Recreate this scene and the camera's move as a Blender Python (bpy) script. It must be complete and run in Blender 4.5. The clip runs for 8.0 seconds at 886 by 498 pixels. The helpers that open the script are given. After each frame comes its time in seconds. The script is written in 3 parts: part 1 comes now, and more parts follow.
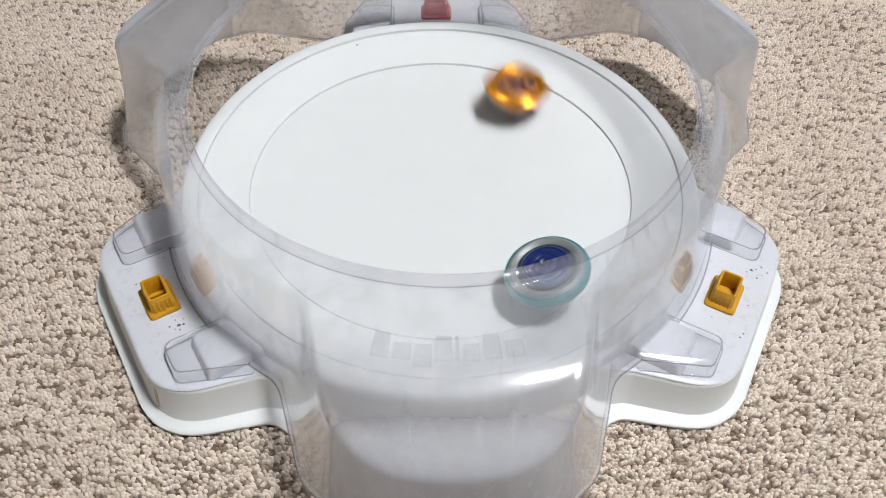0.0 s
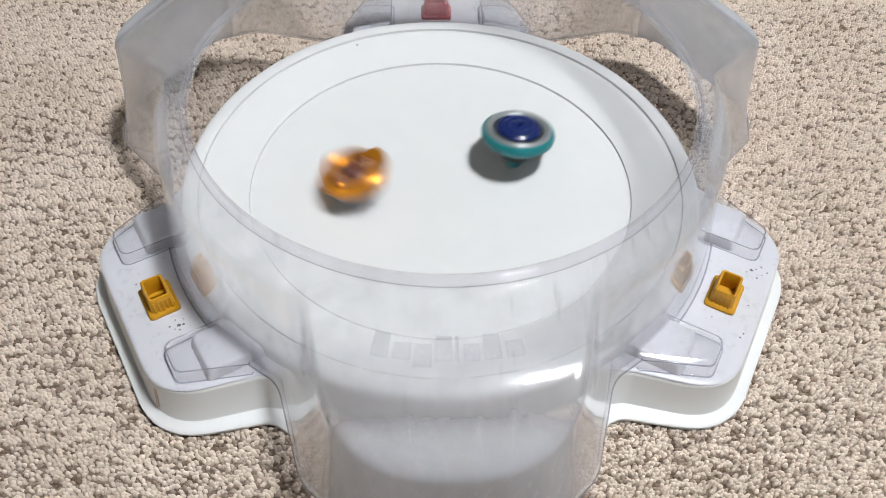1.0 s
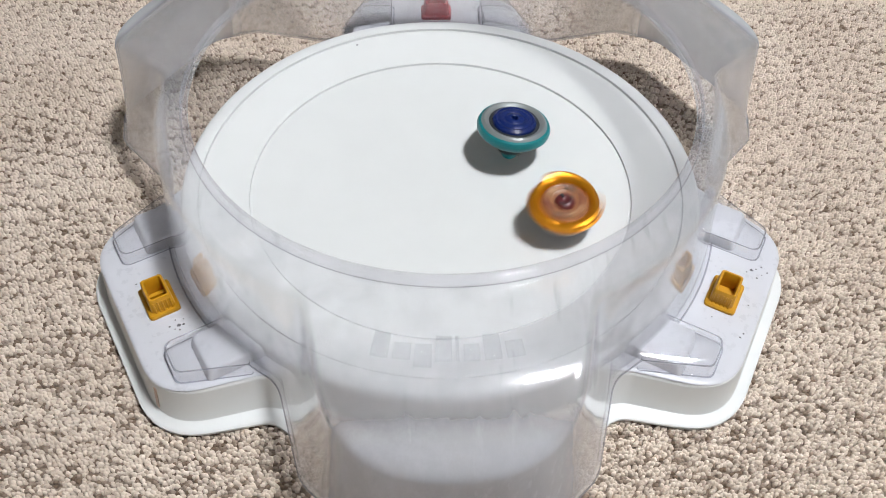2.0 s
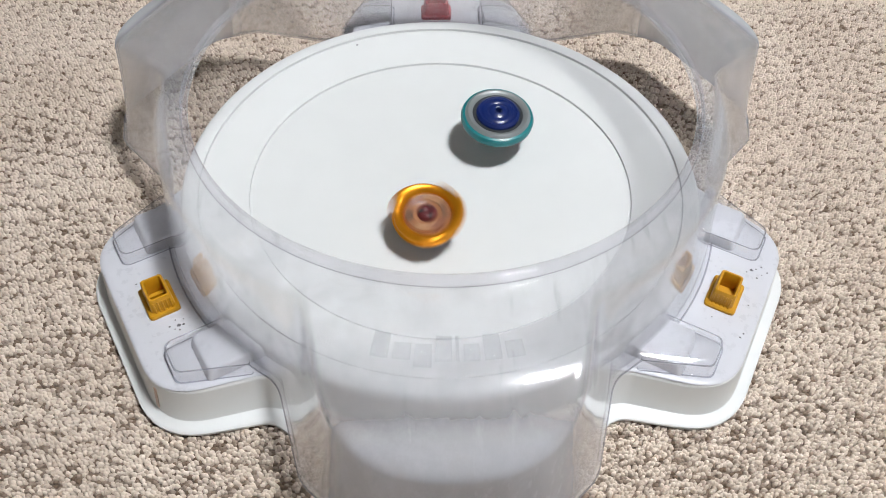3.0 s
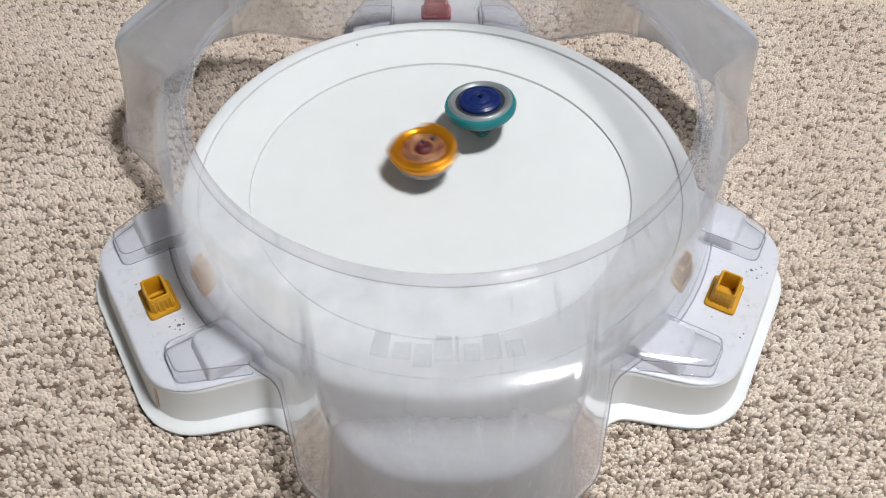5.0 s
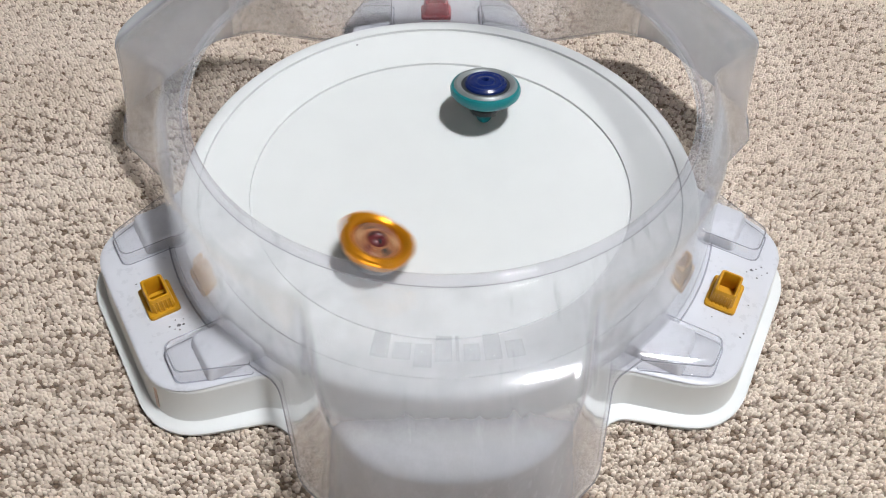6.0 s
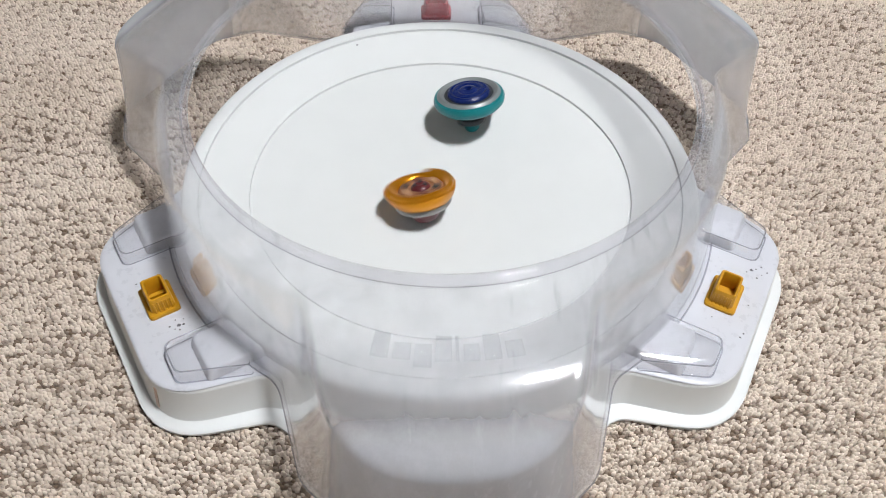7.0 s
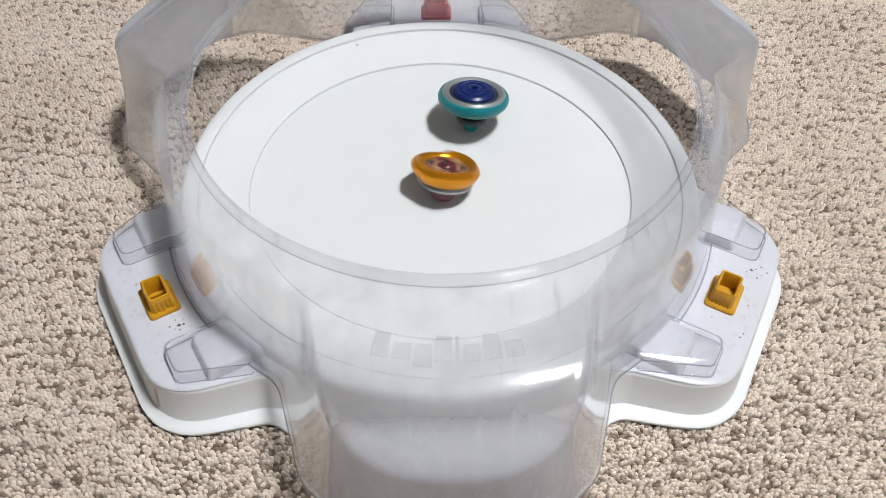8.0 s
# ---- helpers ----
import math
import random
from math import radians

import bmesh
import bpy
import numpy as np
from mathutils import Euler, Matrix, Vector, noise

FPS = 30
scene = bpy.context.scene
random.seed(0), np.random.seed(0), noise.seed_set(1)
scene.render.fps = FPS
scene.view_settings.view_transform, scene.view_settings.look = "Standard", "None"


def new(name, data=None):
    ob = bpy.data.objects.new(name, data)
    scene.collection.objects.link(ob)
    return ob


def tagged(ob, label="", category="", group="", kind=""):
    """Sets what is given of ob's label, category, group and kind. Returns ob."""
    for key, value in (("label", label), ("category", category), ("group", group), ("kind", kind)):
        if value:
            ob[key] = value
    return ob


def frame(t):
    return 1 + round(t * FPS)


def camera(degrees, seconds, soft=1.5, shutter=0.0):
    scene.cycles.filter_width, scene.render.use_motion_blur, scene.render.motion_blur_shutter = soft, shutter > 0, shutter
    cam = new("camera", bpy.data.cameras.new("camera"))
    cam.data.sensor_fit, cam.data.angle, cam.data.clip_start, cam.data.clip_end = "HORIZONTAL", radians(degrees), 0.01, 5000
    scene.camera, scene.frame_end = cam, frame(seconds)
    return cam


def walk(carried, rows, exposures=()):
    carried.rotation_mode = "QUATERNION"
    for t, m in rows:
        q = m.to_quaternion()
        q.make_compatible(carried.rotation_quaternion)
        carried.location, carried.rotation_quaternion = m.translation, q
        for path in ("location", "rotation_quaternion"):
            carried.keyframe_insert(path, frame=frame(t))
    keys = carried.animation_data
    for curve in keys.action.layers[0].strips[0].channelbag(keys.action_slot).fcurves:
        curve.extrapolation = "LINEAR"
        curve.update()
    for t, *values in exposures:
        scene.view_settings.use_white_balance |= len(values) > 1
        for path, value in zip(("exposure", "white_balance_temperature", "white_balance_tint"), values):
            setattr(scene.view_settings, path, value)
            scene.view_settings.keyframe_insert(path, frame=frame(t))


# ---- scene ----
cam = camera(57.765, 8.0, 0.95, 0.6)
EYE = Vector((-0.01552, -0.43515, 0.47940))
RIGHT = Vector((0.99961626, -0.02226705, 0.01647747))
UP = Vector((0.00665076, 0.7703643, 0.6375693))
STAND = Matrix.Translation(EYE) @ Matrix((RIGHT, UP, RIGHT.cross(UP))).transposed().to_4x4()
walk(cam, [(0.0, STAND), (8.0, STAND)], [(0.0, 0.0), (8.0, 0.0)])

# ---- light ----
world = bpy.data.worlds.new("room_air")
scene.world = world
world.use_nodes = True
world.node_tree.nodes["Background"].inputs[0].default_value = (0.8, 0.85, 0.9, 1)
world.node_tree.nodes["Background"].inputs[1].default_value = 0.3
LAMP_POWER = 226.0
LAMPS_AT = ((0.67, -0.36, 2.33, 0.135, 0.165),)


# ---- materials ----
def material(name, colour, rough=0.5, metal=0.0, **more):
    m = bpy.data.materials.new(name)
    m.use_nodes = True
    b = m.node_tree.nodes["Principled BSDF"]
    b.inputs["Base Color"].default_value = (*colour, 1)
    b.inputs["Roughness"].default_value = rough
    b.inputs["Metallic"].default_value = metal
    for key, value in more.items():
        b.inputs[key.replace("_", " ")].default_value = value
    return m


def link(m, a, b):
    m.node_tree.links.new(a, b)


def node(m, kind, **values):
    n = m.node_tree.nodes.new(kind)
    for key, value in values.items():
        n.inputs[key.replace("_", " ")].default_value = value
    return n


def noise_tex(m, scale, detail=4.0, rough=0.6, coords=None):
    n = node(m, "ShaderNodeTexNoise", Scale=scale, Detail=detail, Roughness=rough)
    if coords is None:
        coords = node(m, "ShaderNodeTexCoord").outputs["Object"]
    link(m, coords, n.inputs["Vector"])
    return n.outputs["Fac"]


def ramp(m, fac, stops):
    r = node(m, "ShaderNodeValToRGB")
    e = r.color_ramp.elements
    while len(e) < len(stops):
        e.new(0.5)
    for el, (pos, col) in zip(e, stops):
        el.position = pos
        el.color = (*col, 1) if len(col) == 3 else col
    link(m, fac, r.inputs[0])
    return r.outputs["Color"]


def bump(m, height, strength, distance=0.001):
    b = node(m, "ShaderNodeBump", Strength=strength, Distance=distance)
    link(m, height, b.inputs["Height"])
    link(m, b.outputs["Normal"], m.node_tree.nodes["Principled BSDF"].inputs["Normal"])


def grey(v):
    return (v, v, v)


def plastic(name, colour, rough, worn=0.06, scale=90):
    """Moulded plastic with faint handling marks in colour and gloss."""
    m = material(name, colour, rough)
    b = m.node_tree.nodes["Principled BSDF"]
    low = tuple(c * (1 - worn) for c in colour)
    link(m, ramp(m, noise_tex(m, scale), [(0.35, low), (0.65, colour)]), b.inputs["Base Color"])
    link(m, ramp(m, noise_tex(m, scale * 4), [(0.3, grey(rough * 0.8)), (0.75, grey(min(1, rough * 1.35)))]), b.inputs["Roughness"])
    bump(m, noise_tex(m, scale * 12), 0.025, 0.0004)
    return m


def clear_plastic(name, haze_low, haze_high, rough, matt_haze=0.28, tint=(0.980, 0.979, 0.986)):
    """Thin clear sheet: light passes straight, gloss grows at grazing angles, scuffs scatter a little; matt moulded areas blur what is behind."""
    m = material(name, (0.97, 0.965, 0.975), 0.15, 0.0, IOR=1.46, Transmission_Weight=1.0)
    nodes = m.node_tree.nodes
    frosted, out = nodes["Principled BSDF"], nodes["Material Output"]
    co = node(m, "ShaderNodeTexCoord").outputs["Object"]
    stretch = node(m, "ShaderNodeMapping")
    stretch.inputs["Scale"].default_value = (1.0, 1.0, 0.35)
    stretch.inputs["Rotation"].default_value = (0.3, 0.5, 0.2)
    link(m, co, stretch.inputs["Vector"])
    scuff = noise_tex(m, 38, 9, 0.72, stretch.outputs["Vector"])
    matt = node(m, "ShaderNodeAttribute")
    matt.attribute_name = "matt_finish"
    # clear sheet with gloss
    clear = node(m, "ShaderNodeBsdfTransparent", Color=(*tint, 1))
    gloss = node(m, "ShaderNodeBsdfGlossy", Color=(1, 1, 1, 1), Roughness=rough)
    grip = node(m, "ShaderNodeBump", Strength=0.04, Distance=0.0015)
    link(m, noise_tex(m, 26, 3, 0.5, co), grip.inputs["Height"])
    link(m, grip.outputs["Normal"], gloss.inputs["Normal"])
    edge = node(m, "ShaderNodeLayerWeight", Blend=0.5)
    power = node(m, "ShaderNodeMath")
    power.operation = "POWER"
    power.inputs[1].default_value = 4.0
    link(m, edge.outputs["Facing"], power.inputs[0])
    shine = node(m, "ShaderNodeMath")
    shine.operation = "MULTIPLY_ADD"
    shine.inputs[1].default_value, shine.inputs[2].default_value = 0.85, 0.04
    link(m, power.outputs[0], shine.inputs[0])
    sheet = node(m, "ShaderNodeMixShader")
    link(m, shine.outputs[0], sheet.inputs[0])
    link(m, clear.outputs[0], sheet.inputs[1])
    link(m, gloss.outputs[0], sheet.inputs[2])
    # matt areas
    body = node(m, "ShaderNodeMixShader")
    link(m, matt.outputs["Fac"], body.inputs[0])
    link(m, sheet.outputs[0], body.inputs[1])
    link(m, frosted.outputs[0], body.inputs[2])
    # scuffs
    dif = node(m, "ShaderNodeBsdfDiffuse", Color=(0.81, 0.845, 0.905, 1))
    tra = node(m, "ShaderNodeBsdfTranslucent", Color=(0.81, 0.845, 0.905, 1))
    both = node(m, "ShaderNodeMixShader", Fac=0.5)
    link(m, dif.outputs[0], both.inputs[1])
    link(m, tra.outputs[0], both.inputs[2])
    fine = node(m, "ShaderNodeMapping")
    fine.inputs["Scale"].default_value = (1.0, 0.16, 0.30)
    fine.inputs["Rotation"].default_value = (0.2, 0.9, 0.7)
    link(m, co, fine.inputs["Vector"])
    lines = ramp(m, noise_tex(m, 210, 3, 0.6, fine.outputs["Vector"]), [(0.56, grey(0.0)), (0.72, grey(haze_high * 0.45))])
    where = ramp(m, noise_tex(m, 14, 2, 0.5, co), [(0.48, grey(0.0)), (0.62, grey(1.0))])
    scratch = node(m, "ShaderNodeMath")
    scratch.operation = "MULTIPLY_ADD"
    link(m, lines, scratch.inputs[0])
    link(m, where, scratch.inputs[1])
    link(m, ramp(m, scuff, [(0.42, grey(haze_low)), (0.70, grey(haze_high))]), scratch.inputs[2])
    fac = node(m, "ShaderNodeMath")
    fac.operation = "MULTIPLY_ADD"
    fac.inputs[1].default_value = matt_haze
    link(m, matt.outputs["Fac"], fac.inputs[0])
    link(m, scratch.outputs[0], fac.inputs[2])
    mix = node(m, "ShaderNodeMixShader")
    link(m, fac.outputs[0], mix.inputs[0])
    link(m, body.outputs[0], mix.inputs[1])
    link(m, both.outputs[0], mix.inputs[2])
    link(m, mix.outputs[0], out.inputs["Surface"])
    return m


WHITE = plastic("white_plastic", (0.70, 0.718, 0.718), 0.45, 0.025, 30)
LOBE_WHITE = plastic("lobe_white_plastic", (0.59, 0.60, 0.645), 0.30, 0.03, 40)
CLEAR = clear_plastic("clear_plastic", 0.08, 0.16, 0.06, 0.14)
MARK_CLEAR = clear_plastic("clear_mark_plastic", 0.10, 0.16, 0.07, tint=(1, 1, 1))
CAP_CLEAR = clear_plastic("clear_cap_plastic", 0.01, 0.04, 0.04, tint=(0.996, 0.996, 0.999))
RIM_CLEAR = clear_plastic("clear_rim_plastic", 0.08, 0.14, 0.08, tint=(0.94, 0.935, 0.955))
EDGE_CLEAR = clear_plastic("clear_edge_plastic", 0.10, 0.16, 0.08, tint=(0.84, 0.84, 0.865))
YELLOW = plastic("yellow_plastic", (0.56, 0.275, 0.008), 0.42, 0.10, 150)
RED = plastic("red_plastic", (0.42, 0.03, 0.04), 0.35, 0.1, 150)
DIRT = material("dirt", (0.13, 0.125, 0.14), 0.9)
TAPE = material("amber_tape", (0.55, 0.38, 0.30), 0.3)
PAINT = plastic("wall_paint", (0.36, 0.345, 0.33), 0.85, 0.03, 3)
CEILING_PAINT = plastic("ceiling_paint", (0.74, 0.75, 0.76), 0.9, 0.03, 3)


def carpet_material():
    m = material("looped_carpet", (0.5, 0.43, 0.36), 0.95)
    b = m.node_tree.nodes["Principled BSDF"]
    geo = node(m, "ShaderNodeNewGeometry")
    co = node(m, "ShaderNodeTexCoord").outputs["Object"]
    add = node(m, "ShaderNodeMath")
    add.operation = "MULTIPLY_ADD"
    add.inputs[1].default_value = 0.55
    link(m, geo.outputs["Random Per Island"], add.inputs[0])
    link(m, noise_tex(m, 150, 3, 0.65, co), add.inputs[2])
    light = ramp(m, add.outputs[0], [(0.35, (0.50, 0.41, 0.335)), (0.60, (0.71, 0.615, 0.528)), (1.05, (0.85, 0.755, 0.665))])
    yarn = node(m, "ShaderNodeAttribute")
    yarn.attribute_name = "low_tuft_brown"
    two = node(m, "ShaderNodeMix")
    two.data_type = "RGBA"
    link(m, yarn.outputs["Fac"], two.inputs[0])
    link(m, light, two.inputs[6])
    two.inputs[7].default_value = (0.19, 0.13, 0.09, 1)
    each = two.outputs[2]
    patch = ramp(m, noise_tex(m, 7, 3, 0.6, co), [(0.35, (0.90, 0.88, 0.86)), (0.65, (1, 1, 1))])
    mul = node(m, "ShaderNodeMix")
    mul.data_type, mul.blend_type = "RGBA", "MULTIPLY"
    mul.inputs[0].default_value = 1.0
    link(m, each, mul.inputs[6])
    link(m, patch, mul.inputs[7])
    link(m, mul.outputs[2], b.inputs["Base Color"])
    bump(m, noise_tex(m, 1400, 2, 0.6, co), 0.6, 0.0008)
    return m


CARPET = carpet_material()
BACKING = plastic("carpet_backing", (0.22, 0.165, 0.125), 0.95, 0.3, 300)
PILE = plastic("carpet_pile", (0.40, 0.335, 0.28), 0.95, 0.35, 260)


# ---- mesh helpers ----
def part(name, bm, mat, parent=None, label="", smooth=True):
    me = bpy.data.meshes.new(name)
    bm.to_mesh(me)
    bm.free()
    for poly in me.polygons:
        poly.use_smooth = smooth
    if smooth:
        me.set_sharp_from_angle(angle=radians(38))
    me.materials.append(mat)
    ob = new(name, me)
    ob.parent = parent
    if label:
        ob["label"] = label
    return ob


def loft(rings, closed=True, cap_first=False, cap_last=False):
    """A skin over rings of equally many points; closed: each ring runs round."""
    bm = bmesh.new()
    vs = [[bm.verts.new(c) for c in r] for r in rings]
    n = len(vs[0])
    for a, b in zip(vs, vs[1:]):
        for i in range(n if closed else n - 1):
            j = (i + 1) % n
            bm.faces.new((a[i], a[j], b[j], b[i]))
    if cap_first:
        bm.faces.new(list(reversed(vs[0])))
    if cap_last:
        bm.faces.new(vs[-1])
    bmesh.ops.recalc_face_normals(bm, faces=bm.faces)
    return bm


def lathe(profile, n=128, cap_first=False, cap_last=False):
    return loft([[(r * math.cos(2 * math.pi * i / n), r * math.sin(2 * math.pi * i / n), z) for i in range(n)] for r, z in profile], True, cap_first, cap_last)


def rounded(corners, seg=7):
    """A polygon with rounded corners, from (x, y, radius)."""
    pts = []
    k = len(corners)
    for i in range(k):
        p0, p1, p2 = (Vector(corners[(i + d) % k][:2]) for d in (-1, 0, 1))
        rad = corners[i][2]
        d0, d1 = (p0 - p1).normalized(), (p2 - p1).normalized()
        half = d0.angle(d1) / 2
        cut = min(rad / math.tan(half), 0.48 * (p0 - p1).length, 0.48 * (p2 - p1).length)
        a, b = p1 + d0 * cut, p1 + d1 * cut
        for s in range(seg + 1):
            t = s / seg
            pts.append((1 - t) ** 2 * a + 2 * t * (1 - t) * p1 + t * t * b)
    return pts


def prism(levels, seg=5, cap_first=True, cap_last=True):
    """A solid from outlines at rising heights: (z, corners)."""
    return loft([[(q.x, q.y, z) for q in rounded(c, seg)] for z, c in levels], True, cap_first, cap_last)


def box_corners(x0, x1, y0, y1, r, grow=0.0):
    return [(x0 - grow, y0 - grow, r), (x1 + grow, y0 - grow, r), (x1 + grow, y1 + grow, r), (x0 - grow, y1 + grow, r)]


def slab(name, x0, x1, y0, y1, z0, z1, mat, parent=None):
    bm = bmesh.new()
    bmesh.ops.create_cube(bm, size=1)
    for v in bm.verts:
        v.co = Vector(((x0 + x1) / 2 + v.co.x * (x1 - x0), (y0 + y1) / 2 + v.co.y * (y1 - y0), (z0 + z1) / 2 + v.co.z * (z1 - z0)))
    return part(name, bm, mat, parent, smooth=False)


# ---- the room ----
def build_room():
    tagged(slab("floor", -2.0, 2.2, -2.2, 2.0, -0.05, -0.006, PILE), "beige carpeted floor running to the walls", "floor", kind="structure")
    bm = prism([(-0.0062, [(-0.335, -0.322, 0.004), (0.335, -0.322, 0.004), (0.615, 0.421, 0.004), (-0.615, 0.421, 0.004)]), (-0.0054, [(-0.335, -0.322, 0.004), (0.335, -0.322, 0.004), (0.615, 0.421, 0.004), (-0.615, 0.421, 0.004)])], 2)
    tagged(part("carpet_backing", bm, BACKING), "brown woven backing under the looped carpet", "carpet backing", kind="structure")
    for name, box in (("wall_north", (-2.1, 2.3, 2.0, 2.1)), ("wall_south", (-2.1, 2.3, -2.3, -2.2)), ("wall_west", (-2.1, -2.0, -2.2, 2.0)), ("wall_east", (2.2, 2.3, -2.2, 2.0))):
        tagged(slab(name, *box, -0.05, 2.4, PAINT), "plain taupe painted wall", "wall", kind="structure")
    tagged(slab("ceiling", -2.1, 2.3, -2.3, 2.1, 2.4, 2.5, CEILING_PAINT), "plain off-white ceiling", "ceiling", kind="structure")
    glow = material("lamp_diffuser", (0.9, 0.9, 0.9), 0.5)
    b = glow.node_tree.nodes["Principled BSDF"]
    b.inputs["Emission Color"].default_value = (0.98, 0.995, 1.018, 1)
    b.inputs["Emission Strength"].default_value = LAMP_POWER
    for x, y, z, w, d in LAMPS_AT:
        lamp = tagged(new("ceiling_light"), "rectangular white ceiling light, switched on", "ceiling light")
        lamp.location = (x, y, z)
        slab("diffuser", -w, w, -d, d, 0.0, 0.02, glow, lamp)
        bm = loft([[(q.x, q.y, h) for q in rounded(box_corners(-w, w, -d, d, 0.02, g), 4)] for g, h in ((0.004, 0.0), (0.03, 0.0), (0.035, 0.07), (0.004, 0.07), (0.004, 0.0))])
        part("frame", bm, PAINT, lamp)


def build_carpet():
    """Loops of yarn, tufted in uneven rows, with dark gaps between them."""
    rng = np.random.default_rng(4)
    pitch = 0.0027
    xs = np.arange(-0.62, 0.64, pitch)
    ys = np.arange(-0.32, 0.42, pitch * 0.90)
    gx, gy = np.meshgrid(xs, ys)
    gx = gx + (np.arange(len(ys)) % 2)[:, None] * pitch * 0.5
    gx, gy = gx.ravel(), gy.ravel()
    wide = 0.34 + 0.22 * np.clip((gy + 0.25) / 0.55, 0, 1.2)
    keep = np.abs(gx) < wide
    gx, gy = gx[keep], gy[keep]
    # ribs of tufts run across the floor, bent a little; tufts low between them turn brown
    bend = 0.004 * np.sin(gx * 45 + 3 * np.sin(gy * 17)) + 0.0022 * np.sin(gx * 190 + gy * 70)
    rib = np.cos((gy + bend) * 2 * np.pi / 0.0136)
    knot = np.cos((gx + 0.0030 * np.sin(gy * 260) + 0.0058 * np.floor((gy + bend) / 0.0136 + 0.5)) * 2 * np.pi / 0.0140)
    n = len(gx)
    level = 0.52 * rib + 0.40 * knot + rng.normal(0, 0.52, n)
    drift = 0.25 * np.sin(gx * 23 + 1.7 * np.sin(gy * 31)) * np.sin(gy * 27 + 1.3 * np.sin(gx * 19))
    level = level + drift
    # the lower a tuft's level, the darker brown; level also sets its height
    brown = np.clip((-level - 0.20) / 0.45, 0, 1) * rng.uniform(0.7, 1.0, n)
    gx = gx + rng.normal(0, pitch * 0.22, n)
    gy = gy + rng.normal(0, pitch * 0.20, n)
    ang = rng.uniform(-0.6, 0.6, n)
    la = pitch * rng.uniform(0.55, 0.88, n)
    lb = pitch * rng.uniform(0.40, 0.56, n)
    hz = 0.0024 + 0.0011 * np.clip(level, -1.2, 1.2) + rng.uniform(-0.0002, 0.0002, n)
    k = 5
    lon = np.arange(k) * 2 * np.pi / k
    rings = ((1.0, -0.9), (1.08, -0.1), (0.78, 0.62))
    vs = []
    for s, z in rings:
        ux, uy = np.cos(lon) * s, np.sin(lon) * s
        X = gx[:, None] + (la * np.cos(ang))[:, None] * ux - (lb * np.sin(ang))[:, None] * uy
        Y = gy[:, None] + (la * np.sin(ang))[:, None] * ux + (lb * np.cos(ang))[:, None] * uy
        Z = np.repeat((-0.0048 + hz * (z + 0.3))[:, None], k, 1)
        vs.append(np.stack([X, Y, Z], -1))
    top = np.stack([gx, gy, -0.0048 + hz * 1.3], -1)[:, None, :]
    verts = np.concatenate(vs + [top], 1)
    per = 3 * k + 1
    one = []
    for a in range(2):
        for i in range(k):
            j = (i + 1) % k
            one += [(a * k + i, a * k + j, (a + 1) * k + j), (a * k + i, (a + 1) * k + j, (a + 1) * k + i)]
    one += [(2 * k + i, 2 * k + (i + 1) % k, 3 * k) for i in range(k)]
    faces = (np.array(one)[None] + (np.arange(n) * per)[:, None, None]).reshape(-1, 3)
    me = bpy.data.meshes.new("carpet")
    me.vertices.add(n * per)
    me.vertices.foreach_set("co", verts.reshape(-1))
    me.loops.add(faces.size)
    me.loops.foreach_set("vertex_index", faces.reshape(-1).astype(np.int32))
    me.polygons.add(len(faces))
    me.polygons.foreach_set("loop_start", np.arange(0, faces.size, 3, dtype=np.int32))
    me.polygons.foreach_set("use_smooth", np.ones(len(faces), dtype=bool))
    me.update(calc_edges=True)
    me.materials.append(CARPET)
    me.attributes.new("low_tuft_brown", "FLOAT", "POINT").data.foreach_set("value", np.repeat(brown, per))
    tagged(new("carpet", me), "beige and brown flecked looped carpet", "carpet", kind="stuff")


# ---- the arena ----
DISH = ((0.0, 0.0245), (0.03, 0.0250), (0.06, 0.0266), (0.09, 0.0290), (0.12, 0.0322), (0.145, 0.0352), (0.1806, 0.0462), (0.19, 0.0468))


def dish_height(r):
    return float(np.interp(r, [d[0] for d in DISH], [d[1] for d in DISH]))


def turn(deg):
    return Matrix.Rotation(radians(deg), 4, "Z")


def build_dish(arena):
    prof = [(0.002 + 0.1405 * i / 24, 0) for i in range(25)]
    prof = [(r, dish_height(r)) for r, _ in prof]
    prof += [(0.1439, 0.0351), (0.1442, 0.0340), (0.1455, 0.0341), (0.1458, 0.0361), (0.1475, 0.0366)]
    prof += [(0.1475 + 0.0317 * i / 8, 0.0364 + 0.0093 * i / 8) for i in range(1, 9)]
    prof += [(0.1798, 0.0456), (0.1801, 0.0444), (0.1812, 0.0445), (0.1815, 0.0467), (0.183, 0.0469), (0.187, 0.0471), (0.1905, 0.0469), (0.1923, 0.0463), (0.1938, 0.0448), (0.1946, 0.0425), (0.1946, 0.0385), (0.1938, 0.0200), (0.1932, 0.0010), (0.1922, 0.0), (0.1890, 0.0)]
    part("dish", lathe(prof, 192, True), WHITE, arena, "white moulded plastic dish with two ring grooves")


def lobe_corners(k, inset=0.0):
    """Outline of a lobe; k runs from the plate's edge (0) to the flange's (1)."""
    plate = ((0.155, 0.0998, 0.001), (0.172, 0.0950, 0.010), (0.190, 0.0868, 0.020), (0.2492, 0.0718, 0.042))
    brim = ((0.155, 0.1010, 0.001), (0.184, 0.1200, 0.004), (0.191, 0.1040, 0.020), (0.2610, 0.0797, 0.060))
    half = [tuple(a + (b - a) * k for a, b in zip(p, q)) for p, q in zip(plate, brim)]
    half = [(n - inset, w - inset, r) for n, w, r in half]
    return [(n, -w, r) for n, w, r in half] + [(n, w, r) for n, w, r in reversed(half)]


